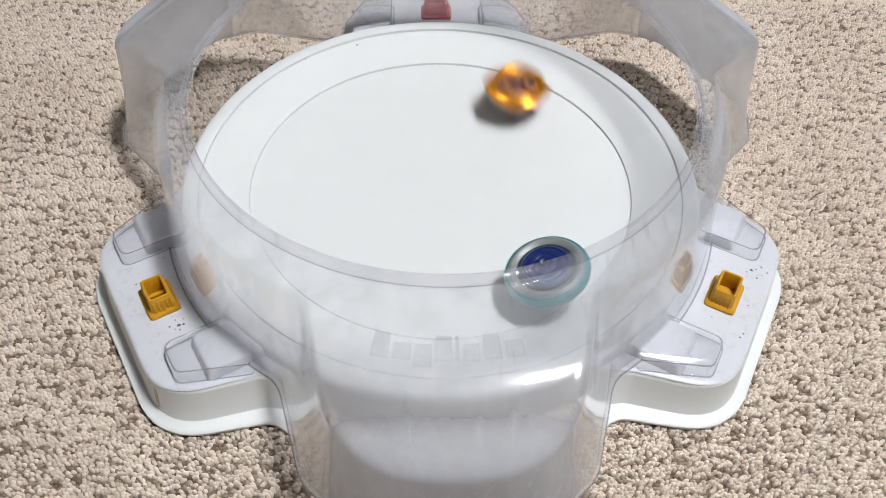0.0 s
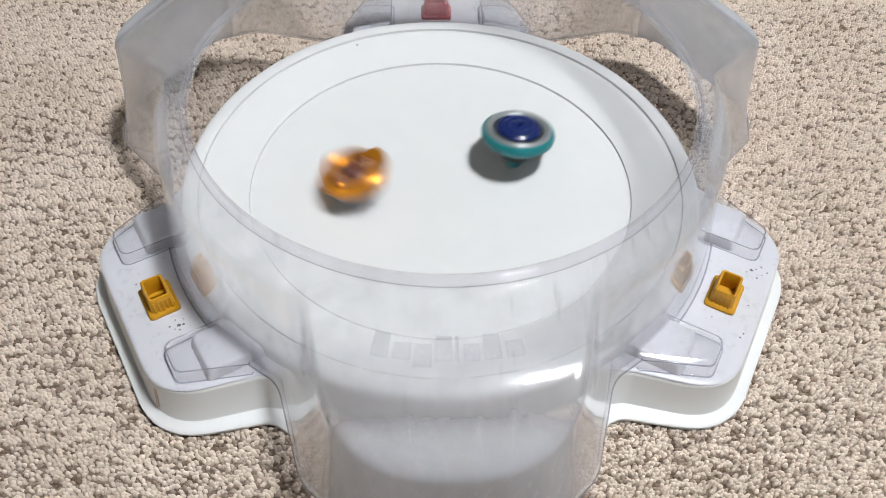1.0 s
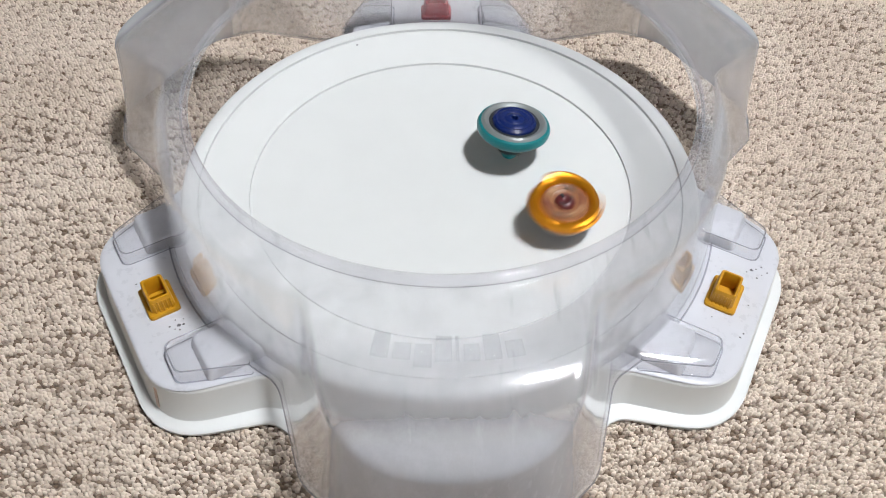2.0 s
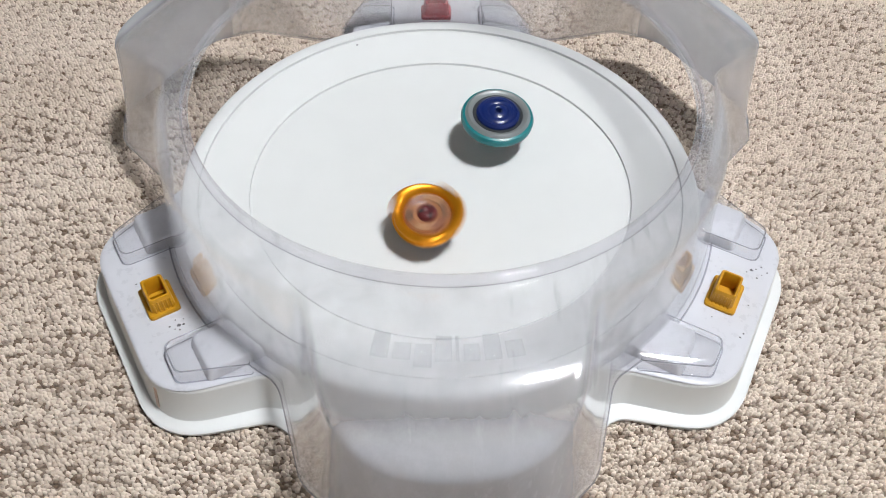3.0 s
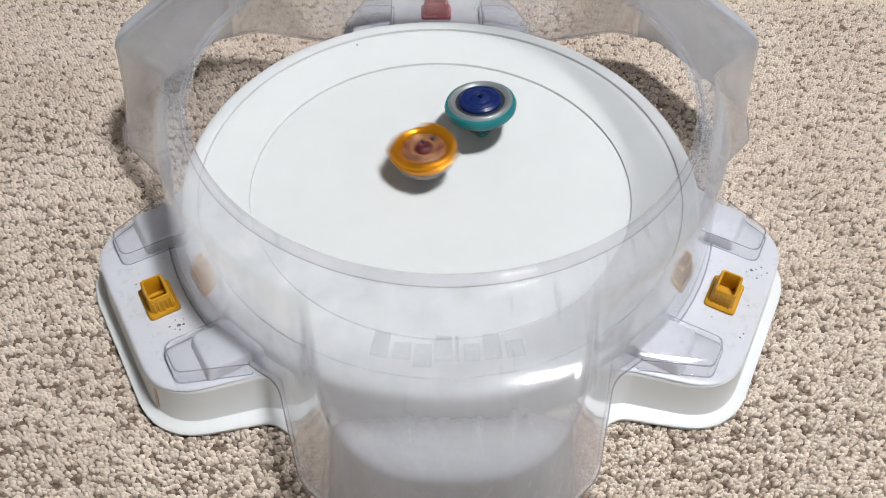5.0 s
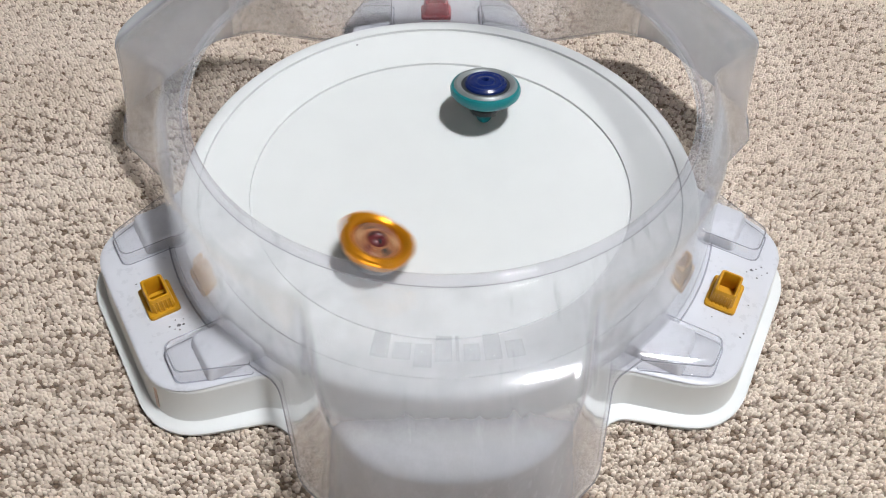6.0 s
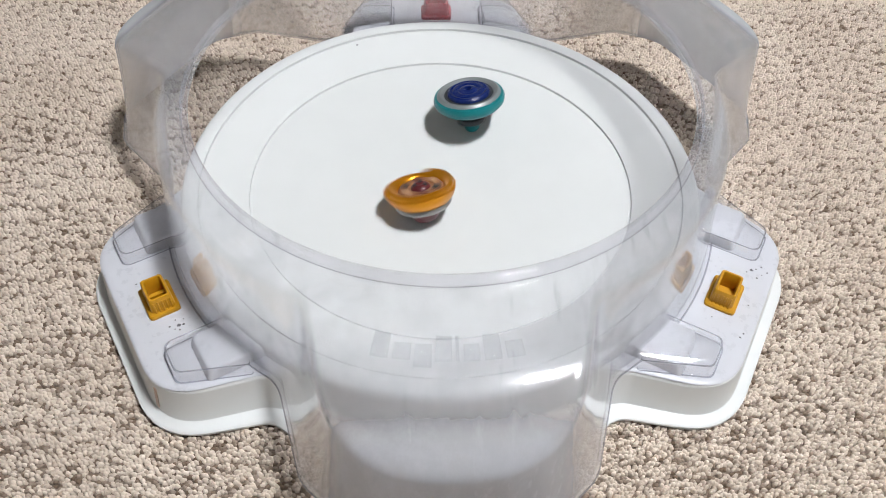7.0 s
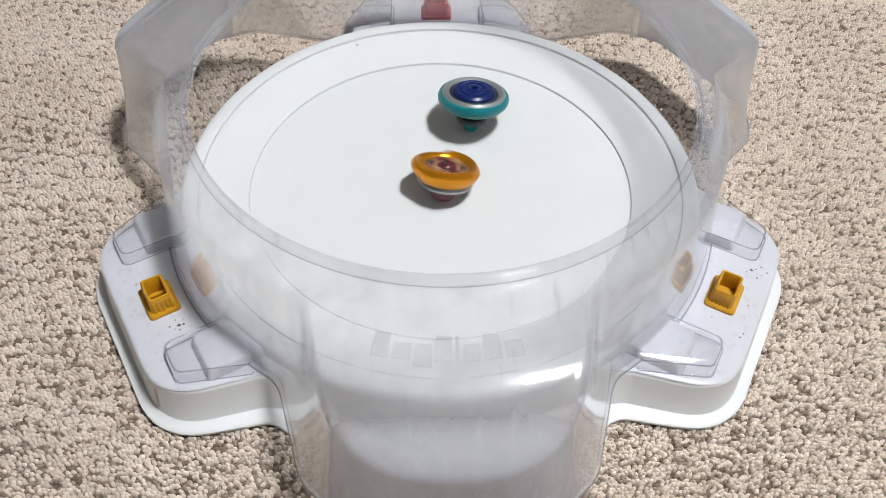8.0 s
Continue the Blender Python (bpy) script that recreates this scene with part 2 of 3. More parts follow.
SPECKS = {
    210: ((0.2052, 0.0115, 0.0008), (0.2240, 0.0239, 0.0008), (0.2185, 0.0256, 0.0014), (0.2153, 0.0264, 0.0009), (0.2190, 0.0205, 0.0006), (0.2319, -0.0215, 0.0008), (0.2190, 0.0294, 0.0006), (0.2140, 0.0225, 0.0005), (0.2215, 0.0275, 0.0005)),
    330: ((0.2334, 0.0320, 0.0013), (0.2390, 0.0381, 0.0007), (0.2439, 0.0350, 0.0006), (0.2387, 0.0269, 0.0007), (0.2418, -0.0283, 0.0008), (0.2430, -0.0241, 0.0007), (0.2398, 0.0006, 0.0005), (0.2205, -0.0210, 0.0005), (0.2360, 0.0345, 0.0006), (0.2410, 0.0310, 0.0005), (0.2310, 0.0290, 0.0005)),
}


def build_lobe(arena, deg, first):
    ring = lambda z, k, i: [(q.x, q.y, z) for q in rounded(lobe_corners(k, i), 9)]
    skirt = [(0.0, 1.0, 0), (0.0020, 1.0, 0), (0.0027, 1.0, 0.0006), (0.0030, 1.0, 0.0016), (0.0034, 0.42, 0), (0.0037, 0.36, 0), (0.0050, 0.32, 0), (0.0300, 0.06, 0), (0.0320, 0.03, 0), (0.0330, 0.0, 0.0006)]
    lobe = part("lobe", loft([ring(*v) for v in skirt], True, False, True), WHITE, arena, "white plastic lobe with a thin flange")
    lobe.matrix_basis = turn(deg)
    plate = [(0.0331, 0.0, 0.0012), (0.0334, 0.0, 0.0001), (0.0340, 0.0, 0.0), (0.0346, 0.0, 0.0006), (0.0350, 0.0, 0.0018), (0.0350, 0.0, 0.0040)]
    part("plate", loft([ring(*v) for v in plate], True, True, True), LOBE_WHITE, lobe, "pale bluish top plate with dirt specks")
    if first:
        strip = []
        for grow in (0.0, -0.0004):
            high, low = ring(0.028, 0.08, grow), ring(0.007, 0.30, grow)
            strip.append([Vector(p).lerp(Vector(q), t) for p, q, t in ((high[42], high[43], 0.5), (high[42], high[43], 1.0), (low[42], low[43], 0.7), (low[42], low[43], 0.2))])
        part("tape", loft(strip, True, True, True), TAPE, lobe, "small strip of amber tape", smooth=False)
    rng = random.Random(int(deg))
    for n, t, size in SPECKS.get(deg, ()):
        k = 7
        bm = loft([[(n + size * g * rng.uniform(0.6, 1.3) * math.cos(2 * math.pi * i / k), t + size * g * rng.uniform(0.5, 1.2) * math.sin(2 * math.pi * i / k), z) for i in range(k)] for g, z in ((1.0, 0.0350), (0.8, 0.03525))], True, False, True)
        part("speck", bm, DIRT, lobe)
    for s in (-1, 1):
        y0, y1 = sorted((s * 0.0435, s * 0.0760))
        bm = prism([(0.0352, box_corners(0.176, 0.2160, y0, y1, 0.004, 0.0012)), (0.0424, box_corners(0.176, 0.2150, y0, y1, 0.004)), (0.0434, box_corners(0.176, 0.2145, y0, y1, 0.004, -0.0007)), (0.0438, box_corners(0.178, 0.2138, y0, y1, 0.004, -0.0020))])
        part("raised_pad", bm, LOBE_WHITE, lobe)
        rings = []
        for z, g, squeeze in ((0.0356, 0.0, 1), (0.0440, -0.0012, 1), (0.0452, -0.0022, 1), (0.0456, -0.0038, 1), (0.0456, -0.0055, 0.01), (0.0446, -0.0055, 0.01), (0.0446, -0.0042, 1), (0.0436, -0.0030, 1), (0.0356, -0.0014, 1), (0.0356, 0.0, 1)):
            ring = [(0.183, s * (0.0405 - g), 0.002), (0.2340 + g, s * (0.0405 - g), 0.007), (0.2340 + g, s * (0.0675 + g), 0.007), (0.183, s * (0.0880 + g), 0.002)]
            pts = rounded(ring, 5)
            mid = sum(pts, Vector((0, 0))) / len(pts)
            rings.append([(*(mid + (q - mid) * squeeze), z) for q in pts])
        part("clip_cap", loft(rings), CAP_CLEAR, lobe, "clear plastic cap over the raised pad")
        for z, g in ((0.0358, 0.0006), (0.0448, -0.0014)):
            rings = []
            for dz, dg in ((-0.0004, 0.0), (0.0, 0.0005), (0.0004, 0.0), (0.0, -0.0005), (-0.0004, 0.0)):
                e = g + dg
                ring_at = [(0.190, s * (0.0405 - e), 0.002), (0.2340 + e, s * (0.0405 - e), 0.007), (0.2340 + e, s * (0.0675 + e), 0.007), (0.190, s * (0.0856 + e), 0.002)]
                rings.append([(q.x, q.y, z + dz) for q in rounded(ring_at, 5)])
            part("cap_edge", loft(rings), EDGE_CLEAR, lobe)
    return lobe


def build_connector(arena, deg, mat, label):
    """A socket: flanged base, hollow collar and a bar across its well."""
    con = new("connector")
    con.parent = arena
    con.matrix_basis = turn(deg)
    con["label"] = label
    flange = ((0.0352, 0.0), (0.0372, 0.0), (0.0382, -0.0008))
    rings = [[(q.x, q.y, z) for q in rounded(box_corners(0.2120, 0.2332, -0.0142, 0.0142, 0.003, g), 4)] for z, g in flange]
    rings += [[(q.x, q.y, z) for q in rounded(box_corners(0.2169, 0.2279, -0.0082, 0.0082, 0.0015), 4)] for z in (0.0382, 0.0353)]
    bm = loft(rings, True, False, True)
    part("base", bm, mat, con)
    o = lambda g: box_corners(0.2150, 0.2298, -0.0101, 0.0101, 0.002, g)
    levels = [(0.0380, 0.0008), (0.0490, 0.0), (0.0498, -0.0005), (0.0498, -0.0014), (0.0490, -0.0019), (0.0378, -0.0018)]
    bm = loft([[(q.x, q.y, z) for q in rounded(o(g), 4)] for z, g in levels])
    part("collar", bm, mat, con)
    bm = prism([(0.0354, box_corners(0.2170, 0.2278, -0.0024, 0.0004, 0.0004)), (0.0420, box_corners(0.2170, 0.2278, -0.0022, 0.0002, 0.0004))], 3)
    part("cross_bar", bm, mat, con)
    for side, flip in ((-1, 0), (1, 180)):
        for i in range(5):
            x = 0.2166 + i * 0.0028
            y0, y1 = sorted((side * 0.0102, side * 0.0122))
            y2, y3 = sorted((side * 0.0100, side * 0.0108))
            bm = prism([(0.0380, box_corners(x - 0.0006, x + 0.0006, y0, y1, 0.0003)), (0.0470, box_corners(x - 0.0006, x + 0.0006, y2, y3, 0.0003))], 2)
            part("rib", bm, mat, con)


RIM_R, RIM_Z = 0.1692, 0.1372
FOOT_Z = 0.0354
TOP_OUTLINE = ((0.10, 0.0985, 0.001), (0.2715, 0.0620, 0.070))
FOOT_OUTLINE = ((0.10, 0.1270, 0.001), (0.2400, 0.0860, 0.030), (0.2670, 0.0560, 0.040))
WALL_TOP_R, WALL_FOOT_R = 0.1940, 0.2036


def pocket_reach(half, deg):
    """Distance from the middle to a pocket's rounded outline, at an angle from the pocket's middle line."""
    pts = rounded([(n, -w, r) for n, w, r in half] + [(n, w, r) for n, w, r in reversed(half)], 14)
    d = Vector((math.cos(radians(deg)), math.sin(radians(deg))))
    best = 0.0
    for i in range(len(pts)):
        p, q = pts[i], pts[(i + 1) % len(pts)]
        e = q - p
        den = d.x * e.y - d.y * e.x
        if abs(den) < 1e-12:
            continue
        s = (p.x * e.y - p.y * e.x) / den
        u = (p.x * d.y - p.y * d.x) / den
        if 0 <= u <= 1 and s > best:
            best = s
    return best


def soft_max(a, b, k):
    h = max(0.0, 1.0 - abs(a - b) / k)
    return max(a, b) + h * h * k * 0.25


def cover_profile(deg):
    """Radius and height down the cover, from under the rim over the sloping shoulder to the foot, at an angle from a pocket's middle."""
    deg = abs(deg)
    r_top = soft_max(WALL_TOP_R, pocket_reach(TOP_OUTLINE, deg), 0.012)
    r_foot = soft_max(WALL_FOOT_R, pocket_reach(FOOT_OUTLINE, deg), 0.008)
    r_foot = max(r_foot, r_top - 0.005)
    r_in, z_in = RIM_R + 0.0046, RIM_Z - 0.0058
    out = min(1.0, (r_top - WALL_TOP_R) / 0.062)
    fo = 0.0105 + 0.0015 * out
    rx = r_top - fo
    # the roof falls ever more to a soft step, then runs on nearly level
    rs = np.linspace(r_in, rx, 22)
    falls = np.tan(np.radians(np.interp(rs, (0.172, 0.2235, 0.2340, 0.28), (7.0, 10.5, 23.5, 23.5))))
    drops = np.concatenate(([0.0], np.cumsum((falls[1:] + falls[:-1]) / 2 * np.diff(rs))))
    pts = [(float(r), float(z_in - d)) for r, d in zip(rs, drops)]
    z_edge = pts[-1][1]
    start = math.atan(float(falls[-1]))
    for t in np.linspace(0.14, 1, 7):
        a = start + t * (math.pi / 2 - start)
        pts.append((rx + fo * (math.sin(a) - math.sin(start)) / (1 - math.sin(start)), z_edge - fo * (math.cos(start) - math.cos(a))))
    r0, z0 = pts[-1]
    for t in np.linspace(0, 1, 10)[1:]:
        pts.append((r0 + (r_foot - r0) * (0.8 * t + 0.2 * t ** 3), z0 + (FOOT_Z - z0) * t))
    pts.append((r_foot + 0.0022, FOOT_Z - 0.0002))
    return pts


def build_cover(arena):
    cover = new("cover")
    cover.parent = arena
    cover["label"] = "clear scuffed plastic cover with three bulging pockets"
    n = 960
    third = [cover_profile(120.0 * i / (n // 3) - 60) for i in range(n // 3)]
    rings = [[] for _ in third[0]]
    for i in range(n):
        a = radians(360.0 * i / n - 30)
        for ring, (r, z) in zip(rings, third[i % (n // 3)]):
            ring.append((r * math.cos(a), r * math.sin(a), z))
    shell = part("shell", loft(rings), CLEAR, cover)
    matt = shell.data.attributes.new("matt_finish", "FLOAT", "POINT")
    soft = lambda q: max(0.0, min(1.0, q)) ** 2 * (3 - 2 * max(0.0, min(1.0, q)))
    for v, at in zip(shell.data.vertices, matt.data):
        a = math.atan2(v.co.y, v.co.x) - radians(30)
        a = (a + math.pi / 3) % (2 * math.pi / 3) - math.pi / 3
        r = math.hypot(v.co.x, v.co.y)
        along, across = r * math.cos(a), abs(r * math.sin(a))
        at.value = 0.09 + 0.24 * soft((r - 0.205) / 0.020) + 2.4 * soft((along - 0.236) / 0.020) * soft((0.078 - across) / 0.022)
    sol = shell.modifiers.new("thickness", "SOLIDIFY")
    sol.thickness, sol.offset = 0.0014, -1
    prof = [(RIM_R + 0.0004, RIM_Z - 0.0060), (RIM_R - 0.0002, RIM_Z - 0.003), (RIM_R, RIM_Z - 0.0004), (RIM_R + 0.0004, RIM_Z), (RIM_R + 0.0020, RIM_Z + 0.0002), (RIM_R + 0.0024, RIM_Z - 0.0004), (RIM_R + 0.0028, RIM_Z + 0.0002), (RIM_R + 0.0042, RIM_Z), (RIM_R + 0.0048, RIM_Z - 0.0006), (RIM_R + 0.0052, RIM_Z - 0.003), (RIM_R + 0.0050, RIM_Z - 0.0062), (RIM_R + 0.0042, RIM_Z - 0.0066), (RIM_R + 0.0016, RIM_Z - 0.0064), (RIM_R + 0.0004, RIM_Z - 0.0060)]
    part("rim", lathe(prof, 220), RIM_CLEAR, cover, "clear rounded rim")
    edge = [[] for _ in range(5)]
    for i in range(n):
        a = radians(360.0 * i / n - 30)
        r, z = third[i % (n // 3)][-1]
        for ring, (dr, dz) in zip(edge, ((-0.0006, 0.0002), (0.0, 0.0009), (0.0006, 0.0002), (0.0, -0.0003), (-0.0006, 0.0002))):
            ring.append(((r + dr) * math.cos(a), (r + dr) * math.sin(a), z + dz))
    part("foot_edge", loft(edge), EDGE_CLEAR, cover)
    build_raised_marks(cover)


def on_cover(off, r):
    """The point of the cover's outside at an angle from the front pocket's middle and a radius, and its normal."""
    prof = cover_profile(off)[:22]
    rs, zs = [q[0] for q in prof], [q[1] for q in prof]
    z = float(np.interp(r, rs, zs))
    slope = (float(np.interp(r + 0.002, rs, zs)) - float(np.interp(r - 0.002, rs, zs))) / 0.004
    a = radians(off - 90)
    out = Vector((math.cos(a), math.sin(a), 0))
    return out * r + Vector((0, 0, z)), (Vector((0, 0, 1)) - out * slope).normalized()


def build_raised_marks(cover):
    """Eight plain raised bars moulded into the front of the cover."""
    for a0, a1, r0, r1 in ((-11.4, -8.9, 0.2030, 0.2170), (-8.3, -5.8, 0.2075, 0.2170), (-5.3, -2.8, 0.2075, 0.2205), (-2.3, 0.0, 0.2030, 0.2170), (0.5, 1.0, 0.2030, 0.2170), (1.6, 3.9, 0.2075, 0.2170), (4.5, 7.0, 0.2030, 0.2170), (7.6, 10.2, 0.2075, 0.2170)):
        levels = []
        for h, inset in ((0.0001, 0.0), (0.0005, 0.05), (0.0008, 0.14), (0.0008, 0.24), (0.0003, 0.34), (0.0003, 0.44)):
            ring = []
            for u, v in ((0, 0), (0.5, 0), (1, 0), (1, 0.33), (1, 0.67), (1, 1), (0.5, 1), (0, 1), (0, 0.67), (0, 0.33)):
                u, v = u + (0.5 - u) * inset * 2, v + (0.5 - v) * inset * 2
                p, n = on_cover(a0 + (a1 - a0) * u, r0 + (r1 - r0) * v)
                ring.append(p + n * h)
            levels.append(ring)
        part("raised_mark", loft(levels, True, True, True), MARK_CLEAR, cover)


def build_arena():
    arena = tagged(new("top_arena"), "white plastic spinning-top arena with clear cover standing on carpet", "toy arena")
    build_dish(arena)
    for i, deg in enumerate((210, 330, 90)):
        build_lobe(arena, deg, i == 0)
    build_connector(arena, 210, YELLOW, "yellow plastic socket")
    build_connector(arena, 330, YELLOW, "yellow plastic socket")
    build_connector(arena, 90, RED, "red plastic socket")
    build_cover(arena)
    bm = lathe([(0.0009, 0.0), (0.0006, 0.0004)], 7, False, True)
    dot = part("speck", bm, DIRT, arena)
    dot.location = (-0.0713, 0.1599, 0.0448)


# ---- the spinning tops ----
TEAL = plastic("teal_plastic", (0.003, 0.19, 0.21), 0.3, 0.1, 200)
SILVER = material("grey_metal_paint", (0.24, 0.26, 0.265), 0.42, 0.3)
NAVY = plastic("navy_plastic", (0.005, 0.018, 0.12), 0.26, 0.2, 300)
BLACK = plastic("black_plastic", (0.03, 0.035, 0.04), 0.4, 0.2, 300)
GOLD = material("gold_paint", (0.70, 0.275, 0.010), 0.30, 0.75)
BROWN = plastic("smoky_plastic", (0.34, 0.15, 0.07), 0.32, 0.25, 300)
MAROON = plastic("maroon_plastic", (0.12, 0.018, 0.022), 0.35, 0.2, 300)
CREAM = plastic("cream_plastic", (0.50, 0.31, 0.17), 0.35, 0.1, 200)
STEEL = material("steel", (0.34, 0.34, 0.33), 0.35, 0.7)


def build_blue_top():
    top = tagged(new("spinning_top"), "teal, grey and navy toy spinning top, spinning in the dish", "spinning top")
    part("tip", lathe([(0.001, 0), (0.0042, 0.0006), (0.0062, 0.003), (0.0068, 0.007), (0.0080, 0.0085), (0.0080, 0.0100)], 32, True), TEAL, top, "teal tip")
    part("driver", lathe([(0.0070, 0.0090), (0.0104, 0.0098), (0.0112, 0.0115), (0.0108, 0.0140), (0.0085, 0.0150), (0.0085, 0.0215), (0.0160, 0.0235)], 32, True), BLACK, top, "black driver")
    for i in range(9):
        bm = prism([(0.0100, box_corners(0.0100, 0.0124, -0.0012, 0.0012, 0.0005)), (0.0138, box_corners(0.0100, 0.0120, -0.0010, 0.0010, 0.0005))], 2)
        part("tooth", bm, BLACK, top).matrix_basis = turn(40 * i)
    part("disc", lathe([(0.0100, 0.0225), (0.0200, 0.0232), (0.0225, 0.0245), (0.0225, 0.0262), (0.0205, 0.0270)], 64), SILVER, top, "grey weight disc")
    part("ring", lathe([(0.0200, 0.0240), (0.0255, 0.0246), (0.0284, 0.0278), (0.0289, 0.0312), (0.0277, 0.0338), (0.0240, 0.0352)], 96), TEAL, top, "teal outer ring")
    part("layer", lathe([(0.0262, 0.0340), (0.0252, 0.0356), (0.0236, 0.0366), (0.0220, 0.0364), (0.0206, 0.0352), (0.0188, 0.0338)], 96), SILVER, top, "grey inner ring")
    part("gap_ring", lathe([(0.0205, 0.0338), (0.0195, 0.0350), (0.0165, 0.0346)], 64), BLACK, top)
    part("core", lathe([(0.0176, 0.0335), (0.0170, 0.0364), (0.0150, 0.0380), (0.0132, 0.0376), (0.0115, 0.0386), (0.0090, 0.0388), (0.0076, 0.0380), (0.0058, 0.0390), (0.0036, 0.0394), (0.0025, 0.0388), (0.0022, 0.0350), (0.0005, 0.0345)], 64, False, True), NAVY, top, "navy centre")
    for i in range(3):
        bm = prism([(0.0366, box_corners(0.0085, 0.0135, -0.0022, 0.0022, 0.0008)), (0.0384, box_corners(0.0090, 0.0130, -0.0018, 0.0018, 0.0008))], 3)
        part("lug", bm, NAVY, top).matrix_basis = turn(120 * i)
    return top


def build_gold_top():
    top = tagged(new("spinning_top"), "gold toy spinning top with three blades, spinning in dish", "spinning top")
    part("tip", lathe([(0.001, 0), (0.0050, 0.0008), (0.0085, 0.0028), (0.0105, 0.0060), (0.0120, 0.0090), (0.0135, 0.0125)], 32, True), MAROON, top, "dark maroon tip")
    part("disc", lathe([(0.011, 0.0115), (0.0195, 0.0130), (0.0215, 0.0155), (0.0205, 0.0185), (0.016, 0.0195)], 64), STEEL, top, "steel weight disc")
    n = 96
    prof = [(0.0, -1.2), (0.35, -1.45), (0.75, -0.85), (0.96, -0.15), (1.0, 0.22), (0.86, 0.42), (0.82, 0.78), (0.58, 1.10), (0.30, 1.06), (0.06, 0.72), (0.0, 0.25)]
    rings = []
    for r, z in prof:
        ring = []
        for i in range(n):
            a = 2 * math.pi * i / n
            saw = (i * 3 / n) % 1.0
            lift = 0.0046 * (saw if saw < 0.85 else (1 - saw) / 0.15 * 0.85)
            out = 0.0250 + 0.0040 * (saw if saw < 0.85 else (1 - saw) / 0.15 * 0.85)
            rad = 0.0170 + (out - 0.0170) * r
            ring.append((rad * math.cos(a), rad * math.sin(a), 0.0245 + 0.0055 * z + lift * r))
        rings.append(ring)
    part("blade_ring", loft(rings), GOLD, top, "gold ring with three swept blades")
    part("core", lathe([(0.0176, 0.0225), (0.0172, 0.0275), (0.0150, 0.0293), (0.0125, 0.0284), (0.0110, 0.0288), (0.0095, 0.0280), (0.0060, 0.0284)], 64), BROWN, top, "smoky brown centre")
    for i in range(6):
        bm = prism([(0.0270, box_corners(0.0100, 0.0164, -0.0024, 0.0024, 0.0008)), (0.0300, box_corners(0.0104, 0.0156, -0.0019, 0.0019, 0.0008))], 3)
        part("insert", bm, (BLACK, CREAM, MAROON)[i % 3], top).matrix_basis = turn(60 * i + 11)
    chip = [(0.0076, 0.0278), (0.0070, 0.0296), (0.0052, 0.0312), (0.0036, 0.0314), (0.0024, 0.0304), (0.0004, 0.0300)]
    part("chip", lathe(chip, 48, False, True), MAROON, top, "dark red centre chip")
    for a in (0, 120, 240):
        bm = prism([(0.0300, box_corners(0.0026, 0.0062, -0.0013, 0.0013, 0.0006)), (0.0320, box_corners(0.0030, 0.0055, -0.0010, 0.0010, 0.0006))], 3)
        part("emblem", bm, BLACK, top).matrix_basis = turn(a)
    return top


def glide(keys, t):
    """Smooth values between timed rows."""
    i = max(0, min(len(keys) - 2, sum(1 for k in keys if k[0] <= t) - 1))
    p0, p1, p2, p3 = keys[max(0, i - 1)], keys[i], keys[i + 1], keys[min(len(keys) - 1, i + 2)]
    h = p2[0] - p1[0]
    u = (t - p1[0]) / h
    out = []
    for c in range(1, len(p1)):
        m1 = 0 if p2[0] == p0[0] else (p2[c] - p0[c]) / (p2[0] - p0[0]) * h
        m2 = 0 if p3[0] == p1[0] else (p3[c] - p1[c]) / (p3[0] - p1[0]) * h
        out.append((2 * u ** 3 - 3 * u ** 2 + 1) * p1[c] + (u ** 3 - 2 * u ** 2 + u) * m1 + (3 * u ** 2 - 2 * u ** 3) * p2[c] + (u ** 3 - u ** 2) * m2)
    return out


def spin_rows(keys, first, last):
    """A row for each thirtieth of a second: the tip on the dish, the axis leaning, the top turning."""
    rows = []
    spun = 0.0
    for k in range(241):
        t = k / 30
        x, y, lean_x, lean_y, lift = glide(keys, t)
        axis = Vector((lean_x, lean_y, 1)).normalized()
        lean = Vector((0, 0, 1)).rotation_difference(axis).to_matrix().to_4x4()
        z = dish_height(math.hypot(x, y)) + max(0.0, lift) + 0.0004
        rows.append((t, Matrix.Translation((x, y, z)) @ lean @ turn(spun)))
        spun += first + (last - first) * max(0.0, k / 240 - 0.5) * 2
    return rows


